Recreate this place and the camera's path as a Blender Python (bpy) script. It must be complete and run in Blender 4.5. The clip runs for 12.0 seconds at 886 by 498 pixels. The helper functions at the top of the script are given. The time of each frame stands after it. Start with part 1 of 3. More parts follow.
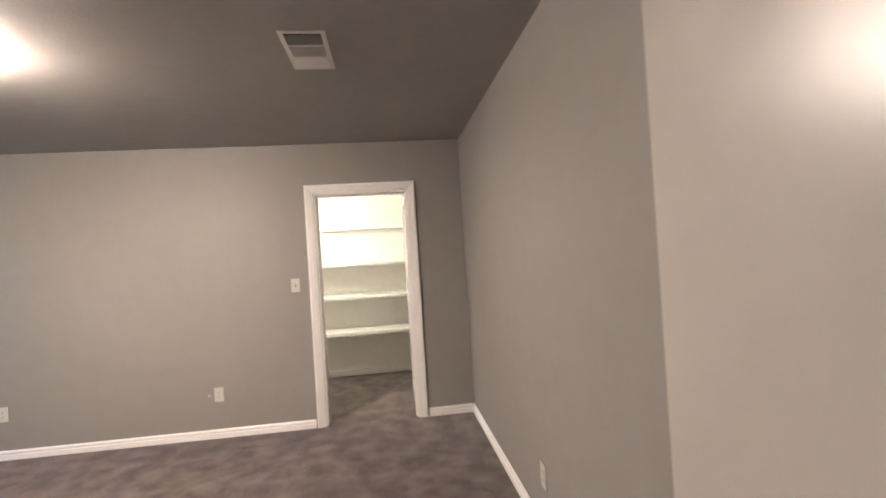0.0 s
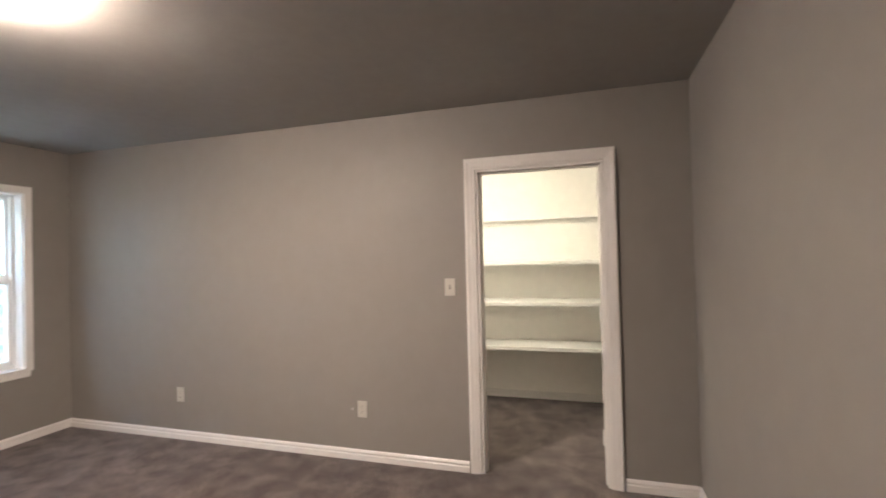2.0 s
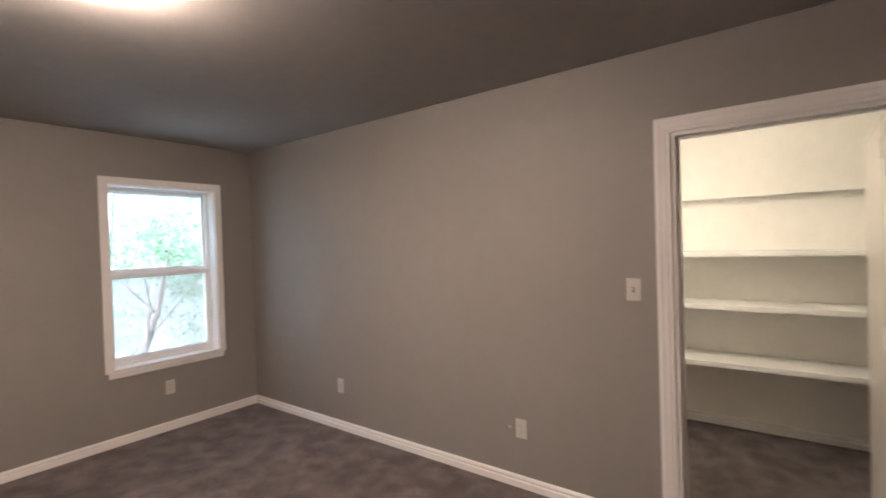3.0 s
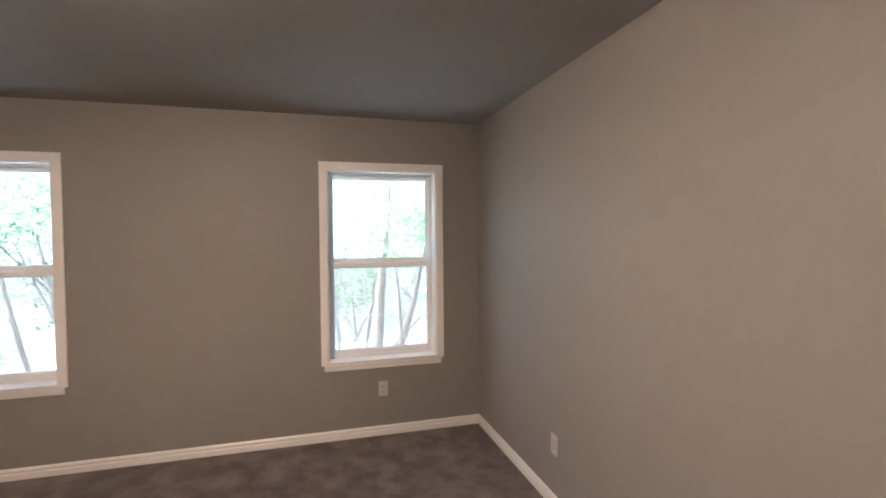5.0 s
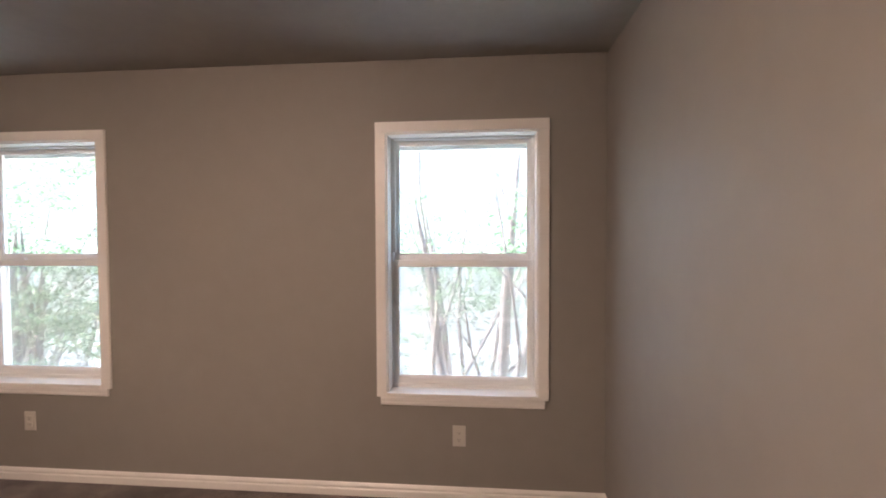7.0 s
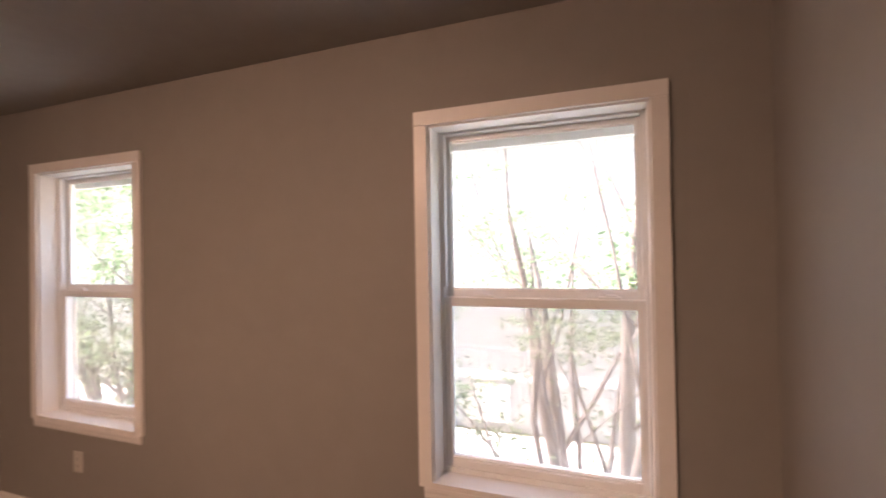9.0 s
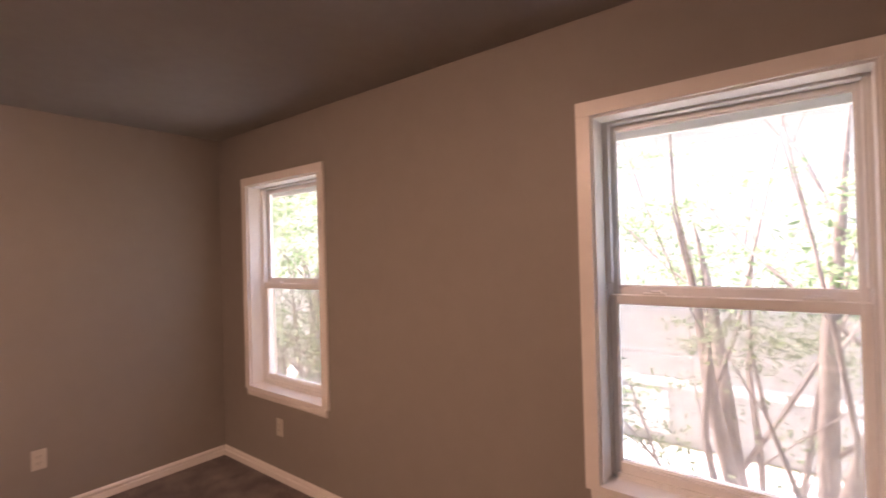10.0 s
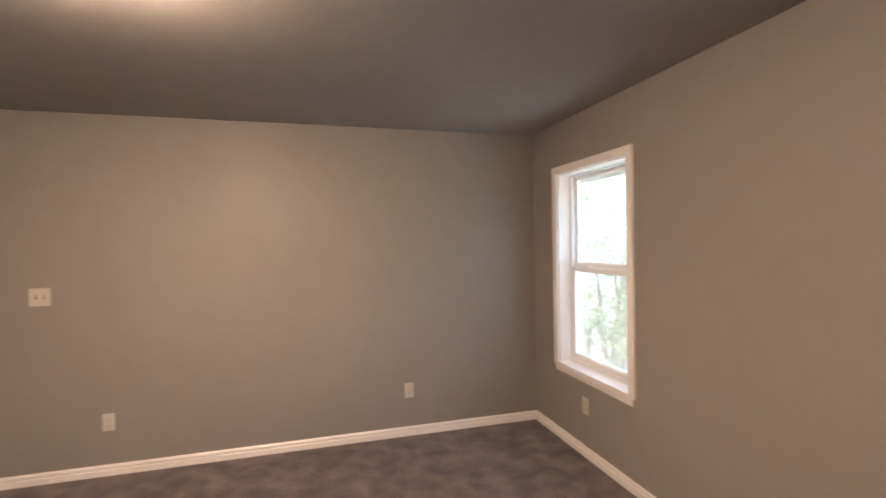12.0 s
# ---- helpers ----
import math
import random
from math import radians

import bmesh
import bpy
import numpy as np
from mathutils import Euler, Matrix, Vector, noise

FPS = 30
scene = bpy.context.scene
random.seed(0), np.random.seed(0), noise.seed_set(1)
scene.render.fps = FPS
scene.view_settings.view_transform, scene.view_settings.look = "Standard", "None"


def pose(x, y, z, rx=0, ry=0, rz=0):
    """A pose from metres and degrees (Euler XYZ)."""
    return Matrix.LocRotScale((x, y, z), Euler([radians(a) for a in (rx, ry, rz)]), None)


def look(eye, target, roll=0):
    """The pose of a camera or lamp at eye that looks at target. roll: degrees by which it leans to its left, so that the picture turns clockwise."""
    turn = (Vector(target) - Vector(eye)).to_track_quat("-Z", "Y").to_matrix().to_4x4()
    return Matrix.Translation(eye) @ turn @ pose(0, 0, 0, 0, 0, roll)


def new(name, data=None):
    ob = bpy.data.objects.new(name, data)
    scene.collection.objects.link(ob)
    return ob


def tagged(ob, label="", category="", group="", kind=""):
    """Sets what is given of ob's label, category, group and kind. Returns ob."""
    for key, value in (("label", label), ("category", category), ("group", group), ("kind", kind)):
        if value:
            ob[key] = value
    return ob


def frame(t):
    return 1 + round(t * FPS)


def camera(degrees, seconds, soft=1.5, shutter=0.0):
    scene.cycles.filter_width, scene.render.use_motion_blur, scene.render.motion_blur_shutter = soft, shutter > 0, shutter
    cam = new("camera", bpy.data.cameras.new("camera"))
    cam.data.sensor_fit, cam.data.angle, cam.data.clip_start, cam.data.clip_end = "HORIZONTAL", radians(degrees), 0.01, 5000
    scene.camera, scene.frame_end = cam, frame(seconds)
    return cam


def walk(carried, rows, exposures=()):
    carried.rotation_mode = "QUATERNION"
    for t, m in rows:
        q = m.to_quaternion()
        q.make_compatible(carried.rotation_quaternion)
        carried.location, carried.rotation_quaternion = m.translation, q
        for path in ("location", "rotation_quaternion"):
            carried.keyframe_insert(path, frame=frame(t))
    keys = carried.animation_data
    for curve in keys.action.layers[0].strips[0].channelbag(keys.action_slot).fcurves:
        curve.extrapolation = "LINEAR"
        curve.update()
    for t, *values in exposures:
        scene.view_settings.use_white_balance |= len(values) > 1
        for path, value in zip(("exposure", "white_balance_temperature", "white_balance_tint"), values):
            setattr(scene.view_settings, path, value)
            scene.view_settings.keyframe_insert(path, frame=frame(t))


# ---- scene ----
cam = camera(87.0, 12.0, soft=1.8, shutter=0.4)
PATH = [
    (0, -4.122, -4.353, 1.458, 90.40, 3.59, -96.79),
    (0.5, -3.775, -4.437, 1.485, 91.15, 1.70, -91.58),
    (1, -3.474, -4.459, 1.465, 90.70, 2.96, -86.89),
    (1.5, -3.208, -4.477, 1.503, 93.17, 3.55, -81.08),
    (2, -3.022, -4.445, 1.467, 90.80, 1.40, -72.86),
    (2.5, -2.810, -4.392, 1.501, 92.14, 1.53, -63.47),
    (3, -2.512, -4.229, 1.528, 89.21, 1.83, -52.96),
    (3.5, -2.157, -4.153, 1.520, 90.62, 0.26, -42.77),
    (3.7, -1.980, -4.145, 1.523, 89.74, -0.18, -37.50),
    (5.5, -1.174, -3.304, 1.588, 87.69, 1.00, -11.67),
    (6, -1.034, -3.071, 1.547, 86.14, 1.67, -8.21),
    (6.5, -0.799, -2.768, 1.577, 88.21, 2.05, -1.58),
    (7, -0.640, -2.555, 1.507, 88.14, 0.25, 5.26),
    (7.2, -0.621, -2.477, 1.492, 89.53, 0.16, 7.30),
    (8.8, -0.459, -1.783, 1.555, 90.50, 1.11, 16.68),
    (9, -0.462, -1.758, 1.542, 90.54, 1.03, 20.91),
    (9.5, -0.489, -1.777, 1.532, 91.07, 1.80, 29.62),
    (10, -0.533, -1.810, 1.545, 90.42, 1.55, 37.97),
    (10.5, -0.548, -1.755, 1.551, 90.28, 1.52, 46.27),
    (11, -0.544, -1.789, 1.567, 90.11, 1.85, 54.99),
    (11.5, -0.520, -1.855, 1.557, 89.91, 1.28, 64.63),
    (12, -0.501, -1.846, 1.562, 89.14, 1.05, 74.17),
]
EXPOSURES = [
    (0, 4.81, 4880, 0),
    (0.5, 4.70, 4900, 0),
    (1, 4.47, 5010, 2),
    (1.5, 4.46, 4960, 1),
    (2, 4.42, 4950, 0),
    (2.5, 4.24, 5020, 3),
    (3, 3.98, 5080, 4),
    (3.5, 3.99, 5060, 4),
    (5.5, 4.03, 5330, 4),
    (7, 3.97, 5560, 10),
    (9, 3.74, 6580, 24),
    (9.5, 3.56, 6730, 28),
    (10.5, 3.75, 7020, 35),
    (11, 3.89, 6720, 28),
    (11.5, 4.15, 5970, 14),
    (12, 4.32, 5790, 8),
]
walk(cam, [(t, pose(x, y, z, a, b, c)) for t, x, y, z, a, b, c in PATH], EXPOSURES)

# ---- world, sun and lamps ----
world = bpy.data.worlds.new("sky")
scene.world = world
world.use_nodes = True
wn = world.node_tree
sky = wn.nodes.new("ShaderNodeTexSky")
sky.sky_type = 'NISHITA'
sky.sun_disc = False
sky.sun_elevation = radians(56)
sky.sun_rotation = radians(265)
sky.dust_density = 4.5
sky.air_density = 1.6
wn.links.new(sky.outputs[0], wn.nodes["Background"].inputs[0])
wn.nodes["Background"].inputs[1].default_value = 0.15
sun = new("sun", bpy.data.lights.new("sun", 'SUN'))
sun.data.energy = 2.5
sun.data.angle = radians(3)
sun.data.color = (1.0, 0.98, 0.95)
sun.matrix_world = look((-13, -1.2, 20), (0, 0, 0))

LAMP = (-2.02, -2.467)            # ceiling light of the bedroom
GLOW = 20.5                      # radiance of the bedroom dome
CLOSET_LAMP = (0.32, -3.42)
CLOSET_GLOW = 4.4
# radiance of an added dome in the hallway, out of view
HALL_GLOW = 1.1


# ---- materials ----
def material(name, base, rough=0.6, metal=0.0, vary=0.0, grain=40.0, stain=1.5, bump=0.0, bump_scale=200.0,
             tint=None, spec=0.5, island=0.0, obrand=0.0):
    """A paint-like surface: base colour varied at two scales, with fine relief."""
    m = bpy.data.materials.new(name)
    m.use_nodes = True
    nt = m.node_tree
    b = nt.nodes["Principled BSDF"]
    b.inputs["Roughness"].default_value = rough
    b.inputs["Metallic"].default_value = metal
    b.inputs["Specular IOR Level"].default_value = spec
    b.inputs["Base Color"].default_value = (*base, 1)
    co = nt.nodes.new("ShaderNodeTexCoord")
    geo = nt.nodes.new("ShaderNodeNewGeometry")
    out = None
    if vary or island or obrand:
        n1 = nt.nodes.new("ShaderNodeTexNoise")
        n1.inputs["Scale"].default_value, n1.inputs["Detail"].default_value = stain, 4
        n2 = nt.nodes.new("ShaderNodeTexNoise")
        n2.inputs["Scale"].default_value, n2.inputs["Detail"].default_value = grain, 3
        for n in (n1, n2):
            nt.links.new(geo.outputs["Position"], n.inputs["Vector"])
        mx = nt.nodes.new("ShaderNodeMath")
        mx.operation = 'ADD'
        nt.links.new(n1.outputs["Fac"], mx.inputs[0])
        nt.links.new(n2.outputs["Fac"], mx.inputs[1])
        val = mx.outputs[0]
        for amount, node, sock in ((island, geo, "Random Per Island"), (obrand, None, "Random")):
            if amount:
                if node is None:
                    node = nt.nodes.new("ShaderNodeObjectInfo")
                k = nt.nodes.new("ShaderNodeMath")
                k.operation = 'MULTIPLY_ADD'
                nt.links.new(node.outputs[sock], k.inputs[0])
                k.inputs[1].default_value = amount
                nt.links.new(val, k.inputs[2])
                val = k.outputs[0]
        ramp = nt.nodes.new("ShaderNodeMapRange")
        ramp.inputs["From Min"].default_value, ramp.inputs["From Max"].default_value = 0.7, 1.3 + island + obrand
        nt.links.new(val, ramp.inputs["Value"])
        mix = nt.nodes.new("ShaderNodeMix")
        mix.data_type = 'RGBA'
        other = tint or tuple(min(1, c * (1 + vary)) for c in base)
        mix.inputs[6].default_value = (*[c * (1 - vary) for c in base], 1)
        mix.inputs[7].default_value = (*other, 1)
        nt.links.new(ramp.outputs[0], mix.inputs[0])
        nt.links.new(mix.outputs[2], b.inputs["Base Color"])
    if bump:
        n3 = nt.nodes.new("ShaderNodeTexNoise")
        n3.inputs["Scale"].default_value, n3.inputs["Detail"].default_value = bump_scale, 3
        nt.links.new(geo.outputs["Position"], n3.inputs["Vector"])
        bp = nt.nodes.new("ShaderNodeBump")
        bp.inputs["Strength"].default_value, bp.inputs["Distance"].default_value = bump, 0.004
        nt.links.new(n3.outputs["Fac"], bp.inputs["Height"])
        nt.links.new(bp.outputs[0], b.inputs["Normal"])
    return m


WALL = material("greige_wall_paint", (0.268, 0.250, 0.224), 0.55, vary=0.03, grain=9, stain=1.1, bump=0.12, bump_scale=140, spec=0.35)
CEIL = material("greige_ceiling_paint", (0.352, 0.340, 0.311), 0.8, vary=0.04, grain=14, stain=0.9, bump=0.25, bump_scale=110, spec=0.2)
TRIM = material("white_trim_paint", (0.78, 0.76, 0.72), 0.35, vary=0.02, grain=30, stain=2, bump=0.03, bump_scale=60)
CLOSET = material("cream_closet_paint", (0.88, 0.86, 0.80), 0.6, vary=0.03, grain=12, stain=1.3, bump=0.12, bump_scale=140, spec=0.3)
SHELF = material("white_shelf_paint", (0.88, 0.865, 0.82), 0.45, vary=0.03, grain=25, stain=3, bump=0.04, bump_scale=80)
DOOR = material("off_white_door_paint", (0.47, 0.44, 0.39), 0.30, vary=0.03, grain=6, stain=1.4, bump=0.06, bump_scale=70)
VINYL = material("white_window_vinyl", (0.80, 0.81, 0.80), 0.38, vary=0.02, grain=40, stain=3)
PLASTIC = material("ivory_plate_plastic", (0.55, 0.525, 0.475), 0.35, vary=0.015, grain=60, stain=6)
# near-black colour painted for the shade in socket and switch openings
SLOT_SHADE = material("slot_shade", (0.03, 0.028, 0.026), 0.6, vary=0.1)
STEEL = material("brushed_steel", (0.55, 0.53, 0.50), 0.35, metal=1.0, vary=0.05, grain=90)
VENT = material("white_vent_enamel", (0.72, 0.70, 0.66), 0.4, vary=0.03, grain=40)
# near-black colour painted for the shade inside the vent
DUCT_SHADE = material("duct_shade", (0.05, 0.048, 0.046), 0.7, metal=0.0, vary=0.15, grain=20)
BARK = material("peeling_bark", (0.17, 0.13, 0.115), 0.85, vary=0.3, grain=16, stain=3, tint=(0.27, 0.22, 0.195), bump=0.5, bump_scale=30)
LEAF = material("leaf", (0.065, 0.105, 0.05), 0.5, vary=0.25, grain=8, stain=1.2, tint=(0.11, 0.16, 0.06), island=0.8)
# light shines through the thin leaves
leaf_nodes = LEAF.node_tree
thin = leaf_nodes.nodes.new("ShaderNodeBsdfTranslucent")
thin.inputs[0].default_value = (0.20, 0.28, 0.15, 1)
blend = leaf_nodes.nodes.new("ShaderNodeMixShader")
blend.inputs[0].default_value = 0.5
leaf_nodes.links.new(leaf_nodes.nodes["Principled BSDF"].outputs[0], blend.inputs[1])
leaf_nodes.links.new(thin.outputs[0], blend.inputs[2])
leaf_nodes.links.new(blend.outputs[0], leaf_nodes.nodes["Material Output"].inputs[0])
SIDING = material("cream_siding", (0.26, 0.255, 0.242), 0.6, vary=0.05, grain=12, stain=0.6, obrand=0.3, bump=0.1, bump_scale=40)
HTRIM = material("white_exterior_trim", (0.48, 0.48, 0.47), 0.5, vary=0.04, grain=12, stain=1)
SHINGLE = material("pale_grey_shingle", (0.34, 0.33, 0.32), 0.9, vary=0.25, grain=12, stain=1, bump=0.5, bump_scale=50)
GRASS = material("lawn", (0.09, 0.13, 0.045), 0.9, vary=0.35, grain=7, stain=0.3, tint=(0.20, 0.21, 0.09), bump=0.8, bump_scale=30)
# paleness raised so the drive reflects more daylight up into the room
CONCRETE = material("bounce_concrete", (0.62, 0.61, 0.59), 0.85, vary=0.10, grain=14, stain=0.5, bump=0.3, bump_scale=60)
DARKGLASS = material("far_window_blind", (0.40, 0.40, 0.38), 0.3, vary=0.1)


def carpet_material():
    m = bpy.data.materials.new("taupe_carpet")
    m.use_nodes = True
    nt = m.node_tree
    b = nt.nodes["Principled BSDF"]
    b.inputs["Roughness"].default_value = 0.95
    b.inputs["Specular IOR Level"].default_value = 0.1
    b.inputs["Sheen Weight"].default_value = 0.2
    b.inputs["Sheen Roughness"].default_value = 0.5
    geo = nt.nodes.new("ShaderNodeNewGeometry")

    def noise_node(scale, detail, distort=0.0):
        n = nt.nodes.new("ShaderNodeTexNoise")
        n.inputs["Scale"].default_value, n.inputs["Detail"].default_value = scale, detail
        n.inputs["Distortion"].default_value = distort
        nt.links.new(geo.outputs["Position"], n.inputs["Vector"])
        return n
    patches, tufts, fibre = noise_node(6.2, 9, 0.2), noise_node(55, 3), noise_node(420, 2)
    r1 = nt.nodes.new("ShaderNodeValToRGB")
    r1.color_ramp.elements[0].position, r1.color_ramp.elements[1].position = 0.36, 0.78
    r1.color_ramp.elements[0].color = (0.068, 0.052, 0.045, 1)
    r1.color_ramp.elements[1].color = (0.190, 0.153, 0.135, 1)
    nt.links.new(patches.outputs["Fac"], r1.inputs[0])
    r2 = nt.nodes.new("ShaderNodeMapRange")
    r2.inputs["From Min"].default_value, r2.inputs["From Max"].default_value = 0.3, 0.7
    r2.inputs["To Min"].default_value, r2.inputs["To Max"].default_value = 0.65, 1.3
    add = nt.nodes.new("ShaderNodeMath")
    add.operation = 'MULTIPLY_ADD'
    add.inputs[1].default_value = 0.5
    half = nt.nodes.new("ShaderNodeMath")
    half.operation = 'MULTIPLY'
    half.inputs[1].default_value = 0.5
    nt.links.new(fibre.outputs["Fac"], half.inputs[0])
    nt.links.new(tufts.outputs["Fac"], add.inputs[0])
    nt.links.new(half.outputs[0], add.inputs[2])
    nt.links.new(add.outputs[0], r2.inputs["Value"])
    mul = nt.nodes.new("ShaderNodeVectorMath")
    mul.operation = 'SCALE'
    nt.links.new(r1.outputs[0], mul.inputs[0])
    nt.links.new(r2.outputs[0], mul.inputs["Scale"])
    nt.links.new(mul.outputs[0], b.inputs["Base Color"])
    bp = nt.nodes.new("ShaderNodeBump")
    bp.inputs["Strength"].default_value, bp.inputs["Distance"].default_value = 0.8, 0.008
    nt.links.new(add.outputs[0], bp.inputs["Height"])
    nt.links.new(bp.outputs[0], b.inputs["Normal"])
    return m


def glass_material():
    m = bpy.data.materials.new("clear_glass")
    m.use_nodes = True
    b = m.node_tree.nodes["Principled BSDF"]
    b.inputs["Base Color"].default_value = (0.97, 0.99, 0.98, 1)
    b.inputs["Roughness"].default_value = 0.0
    b.inputs["IOR"].default_value = 1.45
    b.inputs["Transmission Weight"].default_value = 1.0
    return m


def glow_material(name, colour, strength):
    m = bpy.data.materials.new(name)
    m.use_nodes = True
    b = m.node_tree.nodes["Principled BSDF"]
    b.inputs["Base Color"].default_value = (0.85, 0.83, 0.78, 1)
    b.inputs["Roughness"].default_value = 0.3
    b.inputs["Emission Color"].default_value = (*colour, 1)
    b.inputs["Emission Strength"].default_value = strength
    return m


def screen_material():
    m = bpy.data.materials.new("insect_screen_mesh")
    m.use_nodes = True
    nt = m.node_tree
    b = nt.nodes["Principled BSDF"]
    b.inputs["Base Color"].default_value = (0.45, 0.46, 0.46, 1)
    b.inputs["Roughness"].default_value = 0.6
    clear = nt.nodes.new("ShaderNodeBsdfTransparent")
    mix = nt.nodes.new("ShaderNodeMixShader")
    mix.inputs[0].default_value = 0.33
    nt.links.new(clear.outputs[0], mix.inputs[1])
    nt.links.new(b.outputs[0], mix.inputs[2])
    nt.links.new(mix.outputs[0], nt.nodes["Material Output"].inputs[0])
    return m


CARPET = carpet_material()
SCREEN = screen_material()
GLASS = glass_material()
LAMP_GLASS = glow_material("lit_frosted_glass", (1.0, 0.65, 0.44), GLOW)
CLOSET_GLASS = glow_material("lit_closet_glass", (1.0, 0.73, 0.49), CLOSET_GLOW)
HALL_GLASS = glow_material("lit_added_hall_glass", (1.0, 0.76, 0.56), HALL_GLOW)


# ---- mesh helpers ----
def box(bm, x0, x1, y0, y1, z0, z1, bevel=0.0):
    vs = bmesh.ops.create_cube(bm, size=1.0)["verts"]
    for v in vs:
        v.co = Vector(((x0 + x1) / 2 + v.co.x * (x1 - x0), (y0 + y1) / 2 + v.co.y * (y1 - y0), (z0 + z1) / 2 + v.co.z * (z1 - z0)))
    if bevel:
        es = list({e for v in vs for e in v.link_edges})
        bmesh.ops.bevel(bm, geom=es, offset=bevel, segments=2, profile=0.6, affect='EDGES')
    return bm


def boxes(*rows, bevel=0.0):
    bm = bmesh.new()
    for r in rows:
        box(bm, *r, bevel=bevel)
    return bm


def finish(name, bm, mat, smooth=False):
    me = bpy.data.meshes.new(name)
    bmesh.ops.recalc_face_normals(bm, faces=bm.faces[:])
    bm.to_mesh(me)
    bm.free()
    me.materials.append(mat)
    if smooth:
        for p in me.polygons:
            p.use_smooth = True
    return me


def part(name, bm, mat, parent, label="", smooth=False):
    ob = new(name, finish(name, bm, mat, smooth))
    ob.parent = parent
    if label:
        tagged(ob, label)
    return ob


def structure(name, bm, mat, label, category):
    return tagged(new(name, finish(name, bm, mat)), label, category, kind="structure")


def thing(name, label, category, m=None, group="", kind=""):
    ob = new(name)
    if m is not None:
        ob.matrix_world = m
    return tagged(ob, label, category, group, kind)


def extrude_profile(bm, profile, place, length):
    """A closed 2D profile (a, b) swept along a straight line: place(a, b, s) gives the point, s runs 0 to length."""
    ends = []
    for s in (0.0, length):
        ends.append([bm.verts.new(place(a, b, s)) for a, b in profile])
    n = len(profile)
    for i in range(n):
        bm.faces.new((ends[0][i], ends[0][(i + 1) % n], ends[1][(i + 1) % n], ends[1][i]))
    bm.faces.new(ends[0][::-1])
    bm.faces.new(ends[1])
    return bm


def lathe(bm, profile, segments=40):
    """A profile of (radius, z) turned round the z axis."""
    rings = []
    for r, z in profile:
        if r < 1e-6:
            rings.append([bm.verts.new((0, 0, z))])
        else:
            rings.append([bm.verts.new((r * math.cos(2 * math.pi * i / segments), r * math.sin(2 * math.pi * i / segments), z)) for i in range(segments)])
    for a, b in zip(rings, rings[1:]):
        for i in range(segments):
            j = (i + 1) % segments
            if len(a) == 1 and len(b) == 1:
                continue
            if len(a) == 1:
                bm.faces.new((a[0], b[i], b[j]))
            elif len(b) == 1:
                bm.faces.new((a[i], a[j], b[0]))
            else:
                bm.faces.new((a[i], a[j], b[j], b[i]))
    return bm


FLOOR = 0.026                    # top of the carpet pile; boards and frames stand on the slab at 0

# ---- the shell: bedroom x -4.145..0, y -5.040..0, height 2.46 ----
W, S, H = -4.145, -5.040, 2.460
WIN = dict(x0=-1.195, x1=-0.356, z0=0.616, z1=2.067)   # opening of the east window; the west one is 2.549 m further
WIN_STEP = -2.549
CD = (-4.550, -3.749, 2.030)     # closet doorway: y from, y to, top
ED = (-4.940, -4.126, 2.024)     # entry doorway in the west wall
WT = 0.116                       # inner wall thickness
EWT = 0.20                       # outer wall thickness
CB = 1.70                        # back wall of the closet
CN = -2.40                       # north wall of the closet

structure("floor", boxes((W - 0.06, 0.06, S, 0, -0.02, FLOOR)), CARPET, "dark taupe cut-pile carpet with brushed patches", "carpet")
structure("floor_closet", boxes((0.06, CB, S, CN, -0.02, FLOOR)), CARPET, "dark taupe carpet running into the closet", "carpet")
structure("floor_hall", boxes((-6.4, W - 0.06, -6.0, -2.4, -0.02, FLOOR)), CARPET, "dark taupe carpet of the hallway", "carpet")
structure("ceiling", boxes((W, 0.0, S, 0.0, H, H + 0.1)), CEIL, "matt greige painted bedroom ceiling", "ceiling")
structure("ceiling_closet", boxes((WT, CB, S, CN, H, H + 0.1)), CLOSET, "cream painted closet ceiling", "ceiling")
structure("ceiling_hall", boxes((-6.4, W - WT, -6.0, -2.4, H, H + 0.1)), CEIL, "greige painted hallway ceiling", "ceiling")

wx0, wx1 = WIN["x0"], WIN["x1"]
vx0, vx1 = wx0 + WIN_STEP, wx1 + WIN_STEP
structure("wall_north", boxes(
    (W - WT, vx0, 0, EWT, 0, H + 0.1), (vx1, wx0, 0, EWT, 0, H + 0.1), (wx1, CB + 0.1, 0, EWT, 0, H + 0.1),
    (vx0, vx1, 0, EWT, 0, WIN["z0"]), (vx0, vx1, 0, EWT, WIN["z1"], H + 0.1),
    (wx0, wx1, 0, EWT, 0, WIN["z0"]), (wx0, wx1, 0, EWT, WIN["z1"], H + 0.1)), WALL,
    "greige painted wall with two sash windows", "wall")
structure("wall_east", boxes(
    (0, WT, CD[1], 0, 0, H + 0.1), (0, WT, S, CD[0], 0, H + 0.1), (0, WT, CD[0], CD[1], CD[2], H + 0.1)), WALL,
    "greige painted wall with the closet doorway", "wall")
structure("wall_south", boxes((W - WT, CB + 0.1, S - 0.12, S, 0, H + 0.1)), WALL, "plain greige painted wall", "wall")
structure("wall_west", boxes(
    (W - WT, W, ED[1], 0, 0, H + 0.1), (W - WT, W, S, ED[0], 0, H + 0.1), (W - WT, W, ED[0], ED[1], ED[2], H + 0.1)), WALL,
    "greige painted wall with the entry doorway", "wall")
structure("wall_closet_back", boxes((CB, CB + 0.1, S, CN + 0.1, 0, H + 0.1)), CLOSET, "cream painted closet back wall", "wall")
structure("wall_closet_north", boxes((WT, CB, CN, CN + 0.1, 0, H + 0.1)), CLOSET, "cream painted closet side wall", "wall")
